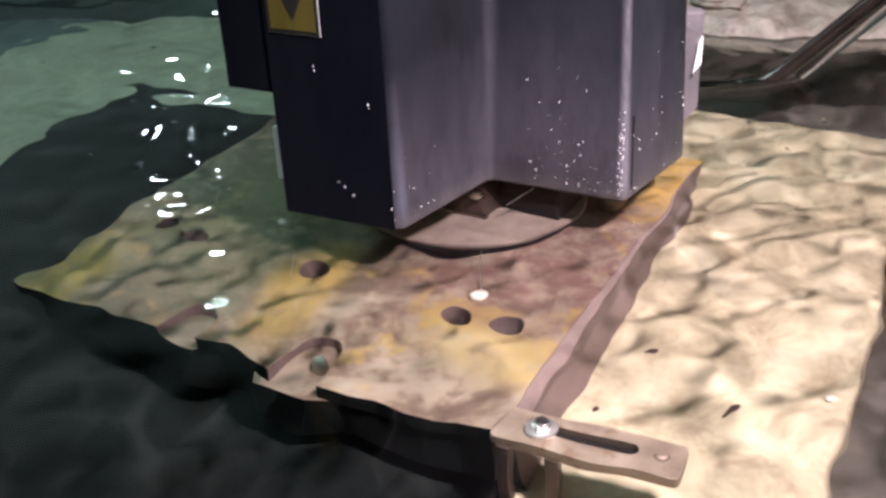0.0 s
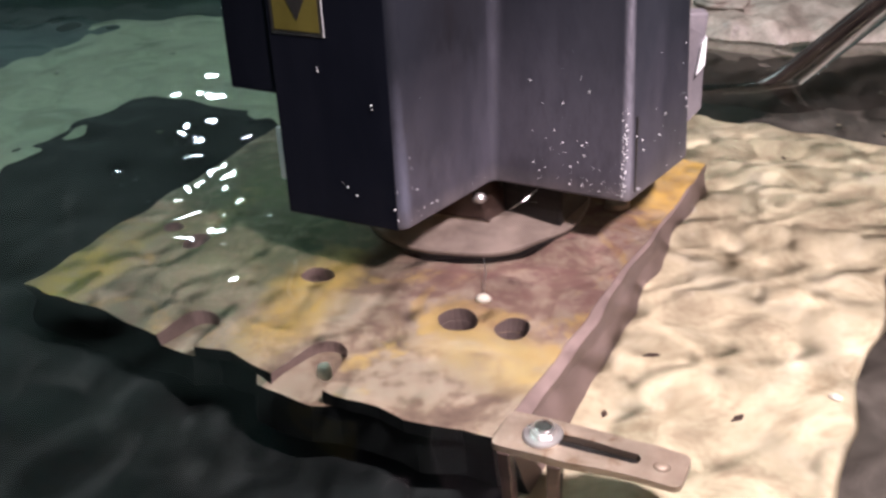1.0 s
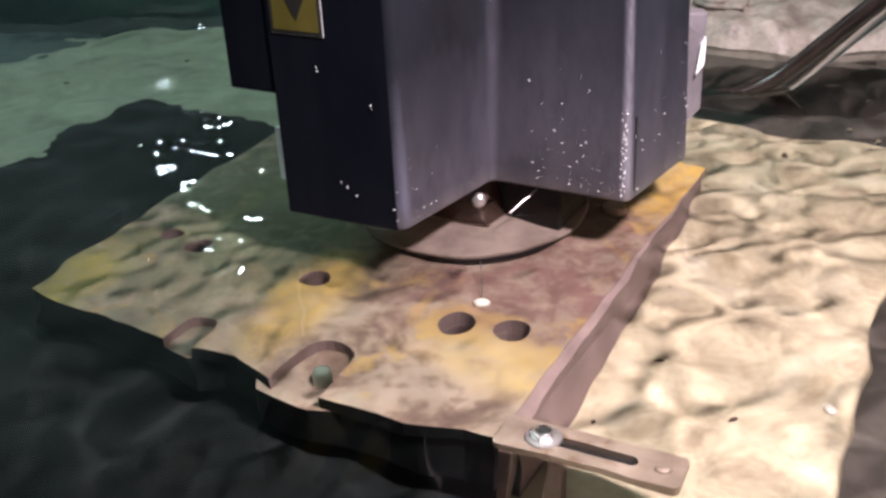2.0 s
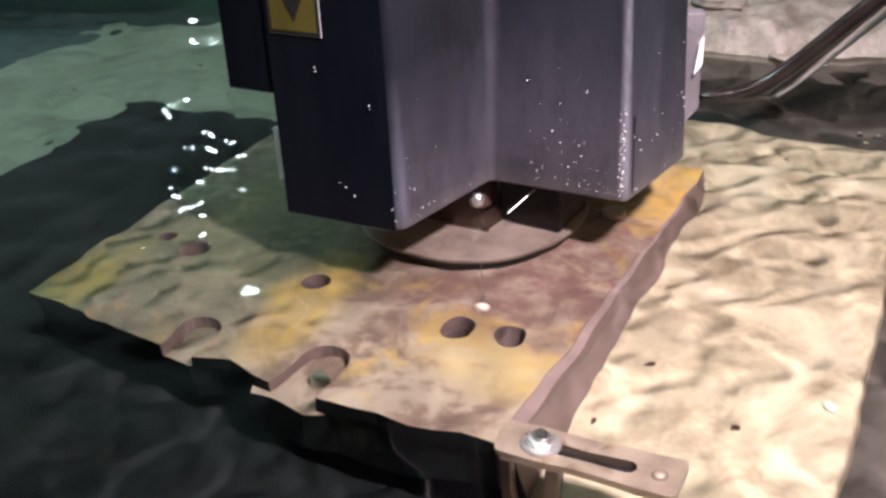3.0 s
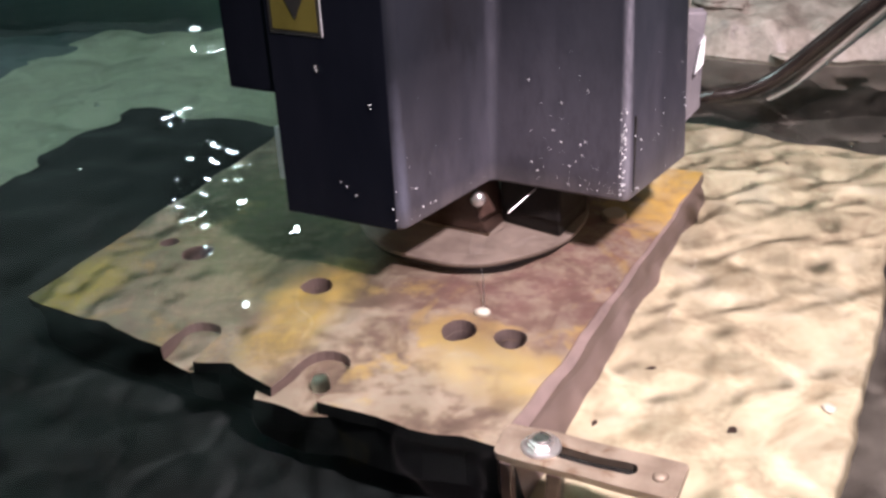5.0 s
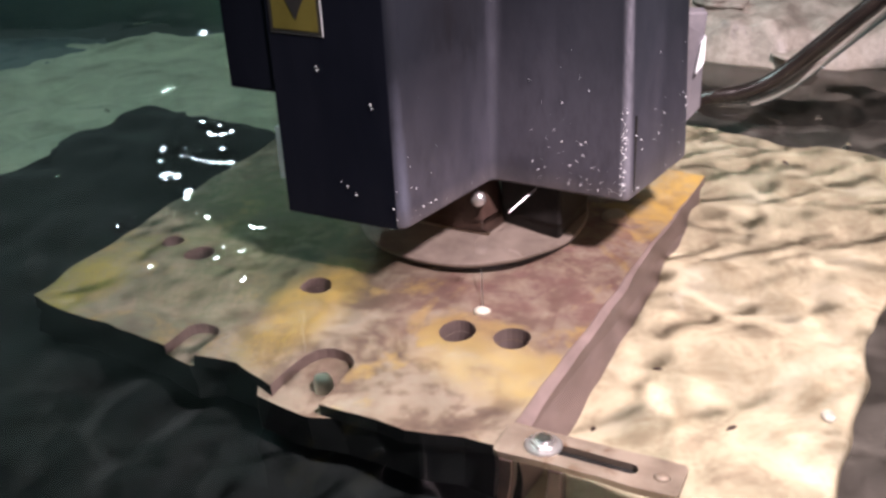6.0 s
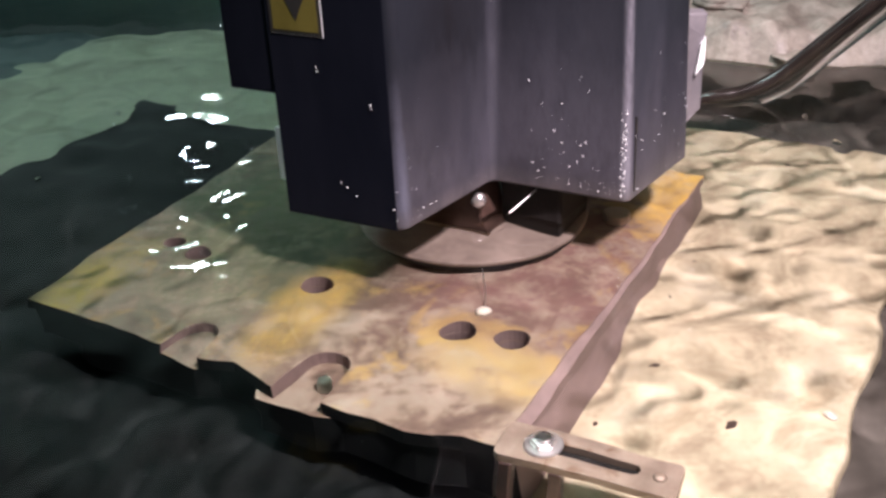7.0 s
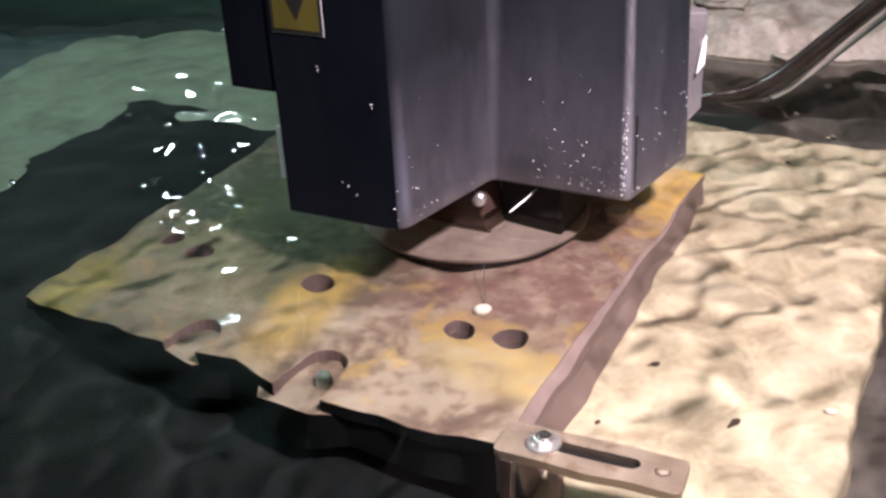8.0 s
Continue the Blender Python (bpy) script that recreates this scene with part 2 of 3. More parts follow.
def tube(name, points, radius, mat, parent, label=""):
    """A hose swept along a smooth line through points."""
    fine = []
    p = [Vector(q) for q in points]
    p = [2 * p[0] - p[1], *p, 2 * p[-1] - p[-2]]
    for i in range(1, len(p) - 2):
        for k in range(8):
            t = k / 8
            fine.append(0.5 * (2 * p[i] + (p[i + 1] - p[i - 1]) * t + (2 * p[i - 1] - 5 * p[i] + 4 * p[i + 1] - p[i + 2]) * t * t
                               + (3 * p[i] - p[i - 1] - 3 * p[i + 1] + p[i + 2]) * t ** 3))
    fine.append(p[-2])
    bm, last = bmesh.new(), None
    for i, q in enumerate(fine):
        d = (fine[min(i + 1, len(fine) - 1)] - fine[max(i - 1, 0)]).normalized()
        u = d.cross(Vector((0.3, 0.2, 1))).normalized()
        v = d.cross(u)
        now = [bm.verts.new(q + radius * (math.cos(a) * u + math.sin(a) * v)) for a in [2 * math.pi * k / 14 for k in range(14)]]
        if last:
            for k in range(14):
                bm.faces.new((last[k], last[(k + 1) % 14], now[(k + 1) % 14], now[k]))
        else:
            bm.faces.new(now[::-1])
        last = now
    bm.faces.new(last)
    return part(name, bm, mat, parent, label, smooth=True)


# ---------------------------------------------------------------- the enclosure round the tank
def enclosure():
    """Plain walls closing the machine's space, with a small window and a fill opening."""
    x0, x1, y0, y1, z0, z1, k = -1.3, 0.9, -0.9, 1.4, -0.6, 1.4, 0.06
    tagged(part("enclosure_floor", box(x0, x1, y0, y1, z0 - k, z0), M_wall), kind="structure")
    hole = [(-1.24, 0.0), (-0.52, 0.0), (-0.52, 0.72), (-1.24, 0.72)]
    lid = slab([(x0, y0), (x1, y0), (x1, y1), (x0, y1)], z1, z1 + k, [hole])
    tagged(part("ceiling", lid, M_ceiling), kind="structure")
    bm = box(x0, -0.52, y1, y1 + k, z0, z1)
    box(-0.40, x1, y1, y1 + k, z0, z1, bm)
    box(-0.52, -0.40, y1, y1 + k, z0, 0.575, bm)
    box(-0.52, -0.40, y1, y1 + k, 0.675, z1, bm)
    tagged(part("wall_north", bm, M_wall), kind="structure")
    tagged(part("wall_south", box(x0, x1, y0 - k, y0, z0, z1), M_wall), kind="structure")
    tagged(part("wall_east", box(x1, x1 + k, y0 - k, y1 + k, z0, z1), M_wall), kind="structure")
    tagged(part("wall_west", box(x0 - k, x0, y0 - k, y1 + k, z0, z1), M_wall), kind="structure")


enclosure()

# ---------------------------------------------------------------- the tank
FLOOR = -0.15
TX0, TX1, TY0, TY1, TT = -0.50, 0.56, -0.30, 0.595, 0.075


def tank():
    t = thing("tank", "dark green steel machine tank filled with water", "tank", kind="structure")
    part("tank_floor", box(TX0 - TT, TX1 + TT, TY0 - TT, TY1 + TT, FLOOR - 0.03, FLOOR), M_deep, t, "dark teal silted floor of the tank")
    top = 0.05
    part("side_wall", box(TX0 - TT, TX0, TY0 - TT, TY1 + TT, FLOOR, top), M_tank, t, bevel=0.004)
    part("side_wall", box(TX1, TX1 + TT, TY0 - TT, TY1 + TT, FLOOR, top), M_tank, t, bevel=0.004)
    part("end_wall", box(TX0, TX1, TY1, TY1 + TT, FLOOR, top), M_tank, t, bevel=0.004)
    part("end_wall", box(TX0, TX1, TY0 - TT, TY0, FLOOR, top), M_tank, t, bevel=0.004)
    for x in (TX0 - 0.05, TX1 + 0.0):
        for y in (TY0 - 0.05, TY1):
            part("leg", box(x, x + 0.05, y, y + 0.05, -0.6, FLOOR - 0.03), M_tank, t, bevel=0.003)


tank()


def base_slab():
    """The pale slab that lies on the deep floor under the whole machine."""
    out = [(-0.328, 0.588), (-0.37, 0.527), (-0.41, 0.462), (-0.495, 0.322), (-0.495, -0.26), (0.30, -0.26), (0.30, 0.588)]
    ob = part("base_slab", slab(out, FLOOR, -0.140), M_floor, bevel=0.003)
    tagged(ob, "pale algae-green slab lying on the tank's dark floor", "slab")


base_slab()

AX = Vector((0.888, -0.459))      # along the head's broad faces
BX = Vector((0.643, 0.766))       # along its short faces
EX = Vector((-0.859, 0.512))      # along the work plate's near edge
GX = Vector((0.465, 0.885))       # along its lit edge


def on(origin, *steps):
    q = Vector(origin)
    for d, s in steps:
        q = q + d * s
    return (q.x, q.y)


# ---------------------------------------------------------------- rough ledge behind
def ledge():
    bm = bmesh.new()
    n, m = 90, 70
    grid = []
    for j in range(m + 1):
        row = []
        for i in range(n + 1):
            u, v = i / n, j / m
            x = 0.06 + 0.49 * u
            front = float(np.interp(x, (0.06, 0.2, 0.26, 0.33, 0.55), (0.335, 0.295, 0.262, 0.254, 0.254))) + 0.006 * noise.noise(Vector((x * 40, 0.3, 0)))
            y = front + (TY1 - 0.01 - front) * v ** 1.3
            rise = min(1, v / 0.12)
            p = Vector((x * 14, y * 14, 3.1))
            z = -0.012 + 0.028 * rise ** 0.7 + 0.06 * v
            z += rise * (0.011 * noise.noise(p) + 0.007 * noise.noise(p * 2.7) + 0.006 * noise.noise(p * 6.1) + 0.002 * noise.noise(p * 13))
            if j == 0:
                y, z = front - 0.004, FLOOR
            row.append(bm.verts.new((x, y, z)))
        grid.append(row)
    for j in range(m):
        for i in range(n):
            bm.faces.new((grid[j][i], grid[j][i + 1], grid[j + 1][i + 1], grid[j + 1][i])).material_index = int(j == 0)
    for side in ([r[0] for r in grid], [r[-1] for r in grid]):
        lows = [bm.verts.new((v.co.x, v.co.y, FLOOR)) for v in side]
        for k in range(m):
            bm.faces.new((side[k], side[k + 1], lows[k + 1], lows[k]))
    rnd = random.Random(17)
    spots = [grid[rnd.randint(3, 34)][rnd.randint(24, 66)].co.copy() for _ in range(7)]
    ob = part("ledge", bm, [M_rock, M_silt], smooth=True)
    tagged(ob, "pale lime-scaled rough ledge at the water's edge", "ledge")
    for p in spots:
        bm = bmesh.new()
        r = rnd.uniform(0.008, 0.022)
        bmesh.ops.create_icosphere(bm, subdivisions=3, radius=r)
        off = Vector((rnd.uniform(0, 9), rnd.uniform(0, 9), 0))
        for v in bm.verts:
            n = v.co / r
            v.co *= 1 + 0.45 * noise.noise(n * 1.3 + off) + 0.25 * noise.noise(n * 3.1 + off) + 0.1 * noise.noise(n * 8 + off)
            v.co.z *= 0.2
            v.co += p - Vector((0, 0, 0.05 * r))
        part("scale_crust", bm, M_rock, ob, smooth=True)


ledge()


# ---------------------------------------------------------------- silted block and work plate
def silted_block():
    o = (0.046, -0.1366)
    left = -0.015
    pts = [on(o, (GX, -0.09), (EX, -left)), on(o, (GX, -0.09), (EX, -0.110)), on(o, (GX, 0.393), (EX, -0.110)), on(o, (GX, 0.393), (EX, -left))]
    bm = bmesh.new()
    n, m = 70, 150
    a, b, d = Vector(pts[0]), Vector(pts[1]), Vector(pts[3])
    grid = []
    for j in range(m + 1):
        row = []
        for i in range(n + 1):
            # behind the plate the block reaches further under the unit
            q = a + (b - a) * (i / n) + (d - a) * (j / m) + EX * (0.05 * (1 - i / n) * min(1, max(0, (j / m - 0.70) / 0.06)))
            p = Vector((q.x * 30, q.y * 30, 0.7))
            z = -0.08 + 0.0006 * noise.noise(p) + 0.0003 * noise.noise(p * 3) - 0.001 * max(0, noise.noise(p * 1.7 + Vector((5, 2, 0))) - 0.42) / 0.3
            if i in (0, n) or j in (0, m):
                z -= 0.004
            row.append(bm.verts.new((q.x, q.y, z)))
        grid.append(row)
    for j in range(m):
        for i in range(n):
            bm.faces.new((grid[j][i], grid[j][i + 1], grid[j + 1][i + 1], grid[j + 1][i]))
    rim = grid[0] + [r[-1] for r in grid[1:]] + grid[-1][-2::-1] + [r[0] for r in grid[-2:0:-1]]
    lows = [bm.verts.new((v.co.x, v.co.y, FLOOR)) for v in rim]
    for k in range(len(rim)):
        k2 = (k + 1) % len(rim)
        bm.faces.new((rim[k], rim[k2], lows[k2], lows[k]))
    ob = part("support_block", bm, M_sand, smooth=True)
    tagged(ob, "pale sand-coloured support block under water, pitted and silted", "block")


silted_block()


def arc(c, r, a0, a1, n=9):
    return [(c[0] + r * math.cos(a0 + (a1 - a0) * i / n), c[1] + r * math.sin(a0 + (a1 - a0) * i / n)) for i in range(n + 1)]


def shade_near_edge(ob):
    """Paints shade on the plate's near edge: its flanks take the dark third material."""
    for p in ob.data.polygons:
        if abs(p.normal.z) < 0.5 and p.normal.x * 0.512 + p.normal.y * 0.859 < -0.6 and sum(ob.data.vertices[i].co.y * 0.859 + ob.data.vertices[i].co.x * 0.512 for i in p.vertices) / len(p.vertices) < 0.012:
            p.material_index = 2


def work_plate():
    t = thing("work_plate", "rust-stained square steel plate with holes, under water", "plate", (0.0316, -0.146, -0.08))
    F = Vector((0.0, 0.0))
    edge = lambda s, d=0.0: on(F, (EX, s), (GX, d))
    ga = math.atan2(GX.y, GX.x)
    front = [edge(0.014, -0.003)]

    def notch(s, half, deep, lip):
        front.append(edge(s - half, lip))
        front.append(edge(s - half, deep - half))
        front.extend(arc(edge(s, deep - half), half, ga - math.pi / 2, ga + math.pi / 2)[1:-1])
        front.append(edge(s + half, deep - half))
        front.append(edge(s + half * 1.15, lip))

    for s, d in ((0.030, -0.004), (0.042, -0.008), (0.055, -0.0105), (0.07, -0.0095), (0.085, -0.0115)):
        front.append(edge(s, d))
    notch(0.113, 0.0125, 0.026, -0.012)
    front += [edge(0.14, -0.009), edge(0.155, -0.004)]
    notch(0.186, 0.010, 0.018, -0.009)
    for s, d in ((0.21, -0.009), (0.235, -0.007), (0.26, -0.009), (0.28, -0.008)):
        front.append(edge(s, d))
    back = [edge(0.294, -0.006), edge(0.294, 0.288), edge(0.0, 0.288)]
    hole = lambda x, y, r: ring(x - 0.0316, y + 0.146, r, 22, wobble=0.025)
    holes = [hole(0.0053, -0.0529, 0.0085), hole(0.0311, -0.0626, 0.0088), hole(-0.0689, -0.0016, 0.0085), hole(-0.1399, 0.0391, 0.008),
             hole(-0.158, 0.056, 0.006)]
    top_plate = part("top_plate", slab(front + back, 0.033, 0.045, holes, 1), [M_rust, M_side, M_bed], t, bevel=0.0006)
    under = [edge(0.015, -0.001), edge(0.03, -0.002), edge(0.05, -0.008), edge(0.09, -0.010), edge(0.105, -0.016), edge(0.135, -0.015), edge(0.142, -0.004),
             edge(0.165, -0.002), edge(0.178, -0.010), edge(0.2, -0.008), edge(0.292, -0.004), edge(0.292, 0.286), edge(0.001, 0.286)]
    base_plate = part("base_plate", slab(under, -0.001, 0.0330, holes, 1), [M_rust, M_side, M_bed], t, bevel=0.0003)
    # the lit flank slopes from the plate's face down to the block
    bm = bmesh.new()
    lo = [bm.verts.new((*edge(q, d), -0.0005)) for q, d in ((0.0005, 0.0), (0.0138, -0.001), (0.0005, 0.272))]
    hi = [bm.verts.new((*edge(q, d), z)) for q, d, z in ((0.0075, 0.0, 0.0400), (0.0138, -0.001, 0.0446), (0.0006, 0.272, 0.0446))]
    bm.faces.new(lo[::-1])
    bm.faces.new(hi)
    for k in range(3):
        bm.faces.new((lo[k], lo[(k + 1) % 3], hi[(k + 1) % 3], hi[k]))
    edge_strip = part("edge_strip", bm, [M_side, M_side, M_bed], t, "smooth pinkish-brown sloping flank", bevel=0.0006)
    shade_near_edge(edge_strip)
    shade_near_edge(top_plate)
    shade_near_edge(base_plate)
    return t


work_plate()


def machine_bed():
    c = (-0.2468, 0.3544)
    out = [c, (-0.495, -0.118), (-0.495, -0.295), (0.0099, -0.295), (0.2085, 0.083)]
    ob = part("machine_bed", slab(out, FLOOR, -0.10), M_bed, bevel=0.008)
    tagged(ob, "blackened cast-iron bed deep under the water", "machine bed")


machine_bed()


def silt_trough():
    out = [(0.10, -0.295), (0.555, -0.295), (0.555, 0.40), (0.10, 0.40)]
    ob = part("silt_bank", slab(out, FLOOR, -0.115), M_silt, bevel=0.01)
    tagged(ob, "dark brown silt bank between block and ledge", "silt bank")


silt_trough()


# ---------------------------------------------------------------- slotted clamp at the plate's corner
def clamp():
    ang = math.atan2(-0.0338, 0.0696)
    m = pose(0.0207, -0.1395, -0.0345, 0, 0, math.degrees(ang))
    t = thing("slotted_clamp", "worn steel clamp strip with a long slot, bolted to the plate", "clamp", m)
    L, W, H = 0.0775, 0.0215, 0.0058
    r = 0.003
    out = (arc((L - r, W / 2 - r), r, 0, math.pi / 2, 4) + arc((r, W / 2 - r), r, math.pi / 2, math.pi, 4)
           + arc((r, -W / 2 + r), r, math.pi, 1.5 * math.pi, 4) + arc((L - r, -W / 2 + r), r, 1.5 * math.pi, 2 * math.pi, 4))
    sw = 0.0033
    slot = arc((0.056, 0), sw, -math.pi / 2, math.pi / 2) + arc((0.018, 0), sw, math.pi / 2, 1.5 * math.pi)
    end = ring(0.0685, -0.0005, 0.0034, 18)
    part("strip", slab(out, 0.0, H, [slot, end]), M_steel, t, bevel=0.0007)
    # added black strip that stands in for the shade inside the slot
    part("slot_shade", box(0.012, 0.062, -0.0046, 0.0046, -0.0032, -0.0002), M_black, t, "black strip put under the slot as its shade")
    part("rivet", lathe([(0.0033, 0.0), (0.0033, 0.0058), (0.0026, 0.0068), (0.001, 0.0072)], 18, at=(0.0685, -0.0005, 0)), M_steel, t)
    bolt = part("bolt", lathe([(0.0079, 0), (0.0082, 0.0004), (0.0082, 0.0013), (0.0077, 0.0018)], 32, at=(0.0185, 0, H)), M_bright, t, "bright washer under a socket-head bolt", smooth=False)
    hexa = slab(ring(0.0185, 0, 0.0058, 6, turn=0.4), H + 0.0018, H + 0.0062)
    part("bolt_head", hexa, M_bright, bolt, bevel=0.0009)
    part("bolt_tip", lathe([(0.0034, 0), (0.0034, 0.0022), (0.0026, 0.003)], 18, at=(0.0185, 0, H + 0.0062)), M_bright, bolt)
    for x, y in ((0.006, -0.0085), (0.027, -0.0085)):
        part("post", box(x - 0.003, x + 0.003, y - 0.003, y + 0.003, -0.066, -0.0002), M_brown, t, bevel=0.0008)


clamp()


# ---------------------------------------------------------------- flushing disc
def flushing_disc():
    t = thing("flushing_disc", "grey-brown round flushing disc on a dark stem, under water", "disc", (0.0186, 0.0645, -0.035))
    part("disc", lathe([(0.063, 0.0115), (0.0664, 0.0125), (0.0670, 0.0155), (0.0664, 0.017)], 96), M_disc, t)
    part("rim", lathe([(0.057, 0.0045), (0.0642, 0.0055), (0.0652, 0.0115)], 96), M_black, t)
    part("stem", lathe([(0.03, 0.0), (0.03, 0.0045)], 48), M_black, t)
    # a corner block with a screw stands on the disc
    c = Vector((0.0252, 0.0313)) - Vector((0.0186, 0.0645))
    quad = [on(c), on(c, (BX, 0.022)), on(c, (BX, 0.022), (AX, -0.045)), on(c, (AX, -0.045))]
    bm = slab(quad, 0.0172, 0.0562)
    for v in bm.verts:
        if v.co.z > 0.05:
            v.co.x, v.co.y = v.co.x - 0.0070, v.co.y + 0.0040
    blk = part("corner_block", bm, M_brown, t, "dark brown metal corner block", bevel=0.0012)
    lip = [on(c, (AX, 0.001)), on(c, (BX, 0.001), (AX, 0.001)), on(c, (BX, 0.001), (AX, -0.045)), on(c, (AX, -0.045), (BX, -0.0016)), on(c, (BX, -0.0016), (AX, 0.001))]
    # black block added where only shade lies under the unit
    part("shade_block", slab([(0.0148, -0.0189), (0.0460, -0.0420), (0.0660, -0.0102), (0.0384, 0.0156)], 0.0172, 0.0560), M_black, t, "black block standing in for shade under the unit", bevel=0.002)
    part("lip", slab(lip[1:], 0.0172, 0.0190), M_steel, blk)


flushing_disc()


# ---------------------------------------------------------------- machine head
HB = 0.022
P1, P2, P3, P4, P5 = (-0.0806, 0.0119), (-0.0191, -0.0206), (0.0286, 0.0360), (0.0968, -0.0008), (0.1396, 0.0550)


def rounded(points, radii, n=5):
    """A closed outline whose corners are rounded by quarter-like bends."""
    out = []
    k = len(points)
    for i, (p, r) in enumerate(zip(points, radii)):
        p, a, b = Vector(p), Vector(points[i - 1]), Vector(points[(i + 1) % k])
        if r <= 0:
            out.append(tuple(p))
            continue
        s, e = p + (a - p).normalized() * r, p + (b - p).normalized() * r
        for j in range(n + 1):
            u = j / n
            out.append(tuple(s * (1 - u) ** 2 + p * 2 * u * (1 - u) + e * u * u))
    return out


def machine_head():
    t = thing("cutting_unit", "dark blue-black stepped metal cutting unit, wet with drops", "machine", (0, 0, HB))
    top = 0.36
    b6 = on(P5, (AX, -0.03), (BX, 0.045))
    b7 = on(P1, (BX, 0.10))
    radii = [0.004, 0.0050, 0.0042, 0.0045, 0.003, 0, 0]
    low = rounded([P1, P2, P3, P4, P5, b6, b7], radii)
    # the cast faces have some draft towards the top
    high = rounded([P1, P2, (P3[0] + 0.0075, P3[1]), (P4[0] - 0.0075, P4[1] + 0.001), (P5[0] - 0.014, P5[1]), b6, b7], radii)
    bm = bmesh.new()
    steps = [[bm.verts.new((a[0] + (b[0] - a[0]) * u, a[1] + (b[1] - a[1]) * u, top * u)) for a, b in zip(low, high)] for u in (0, 0.05, 0.2, 1)]
    for a, b in zip(steps, steps[1:]):
        for i in range(len(a)):
            bm.faces.new((a[i], a[(i + 1) % len(a)], b[(i + 1) % len(a)], b[i]))
    bm.faces.new(steps[0][::-1])
    bm.faces.new(steps[-1])
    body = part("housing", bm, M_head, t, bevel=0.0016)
    for p in body.data.polygons:
        p.use_smooth = True
    # the part of the broad face that steps out over the water
    wing = [on(P1, (AX, -0.0288)), on(P1, (AX, 0.006), (BX, 0.0002)), on(P1, (AX, 0.006), (BX, 0.07)), on(P1, (AX, -0.0288), (BX, 0.07))]
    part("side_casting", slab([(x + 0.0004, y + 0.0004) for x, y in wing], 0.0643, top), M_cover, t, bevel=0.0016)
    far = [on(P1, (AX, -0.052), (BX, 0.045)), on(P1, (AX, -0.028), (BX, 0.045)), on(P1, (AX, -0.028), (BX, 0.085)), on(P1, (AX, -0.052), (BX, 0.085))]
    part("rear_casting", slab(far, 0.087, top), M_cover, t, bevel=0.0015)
    # dark cover sheet on the broad face, round to the flank
    n0 = Vector((-0.459, -0.888))
    sheet = [on(P1, (AX, 0.0), (n0, 0.0008)), on(P1, (AX, 0.0655), (n0, 0.0008)), on(P1, (AX, 0.0655), (n0, -0.0012)), on(P1, (AX, 0.0), (n0, -0.0012))]
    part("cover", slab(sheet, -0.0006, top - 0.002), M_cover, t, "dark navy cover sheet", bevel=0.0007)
    # pale strip along the hidden flank
    w = [on(P1, (AX, -0.0044), (BX, 0.0012)), on(P1, (AX, 0.0010), (BX, 0.0015)), on(P1, (AX, 0.0010), (BX, 0.006)), on(P1, (AX, -0.0044), (BX, 0.006))]
    part("flank_strip", slab(w, 0.017, 0.046), M_white, t, "pale bluish strip", bevel=0.0004)
    # narrow dark seam beside the short face's edge
    fl = Vector(P5) - Vector(P4)
    fl = fl.normalized()
    out = Vector((fl.y, -fl.x))
    seam = [on(P4, (fl, 0.0062), (out, 0.0003)), on(P4, (fl, 0.0071), (out, 0.0003)), on(P4, (fl, 0.0071), (out, -0.004)), on(P4, (fl, 0.0062), (out, -0.004))]
    part("seam", slab(seam, 0.004, 0.046), M_ink, t, "narrow dark seam")
    # warning label on the broad face
    nrm = Vector((AX.y, -AX.x)).normalized()
    if nrm.y > 0:
        nrm = -nrm

    def face(s, z, off):
        return (P1[0] + AX.x * s + nrm.x * off, P1[1] + AX.y * s + nrm.y * off, z - HB)

    def sticker(name, corners, off, mat, parent, label=""):
        bm = bmesh.new()
        f = [bm.verts.new(face(s, z, off)) for s, z in corners]
        b = [bm.verts.new(face(s, z, off - 0.0012)) for s, z in corners]
        bm.faces.new(f)
        bm.faces.new(b[::-1])
        for i in range(len(f)):
            j = (i + 1) % len(f)
            bm.faces.new((f[i], b[i], b[j], f[j]))
        return part(name, bm, mat, parent, label)

    lab = sticker("warning_label", [(0.0026, 0.1190), (0.0324, 0.1190), (0.0324, 0.165), (0.0026, 0.165)], 0.0010, M_white, t, "yellow and black warning label")
    sticker("border", [(0.0026, 0.1192), (0.0320, 0.1192), (0.0320, 0.1648), (0.0026, 0.1648)], 0.0012, M_ink, lab)
    sticker("field", [(0.0044, 0.1212), (0.0300, 0.1212), (0.0300, 0.1626), (0.0044, 0.1626)], 0.0014, M_yellow, lab)
    sticker("mark", [(0.0178, 0.1262), (0.0232, 0.1370), (0.0245, 0.155), (0.0112, 0.155), (0.0122, 0.1370)], 0.0016, M_ink, lab)
    # bright clamp piece beyond the short face
    def prism(name, prof, x, y0, y1, mat, parent, label="", bevel=0.0):
        bm = bmesh.new()
        fr = [bm.verts.new((x + u, y0 + k, z)) for u, z, k in prof]
        bk = [bm.verts.new((x + u, y1, z)) for u, z, k in prof]
        bm.faces.new(fr)
        bm.faces.new(bk[::-1])
        for i in range(len(fr)):
            j = (i + 1) % len(fr)
            bm.faces.new((fr[i], bk[i], bk[j], fr[j]))
        return part(name, bm, mat, parent, label, bevel=bevel)

    cl = prism("end_block", [(-0.012, 0.004, 0), (0.0, 0.008, 0), (0.0098, 0.0160, 0.004), (0.0092, 0.060, 0.004), (0.0108, 0.0725, 0.006), (-0.012, 0.0745, 0)],
               0.1450, 0.0850, 0.1010, M_pale, t, "pale lavender bevelled metal block", 0.0012)
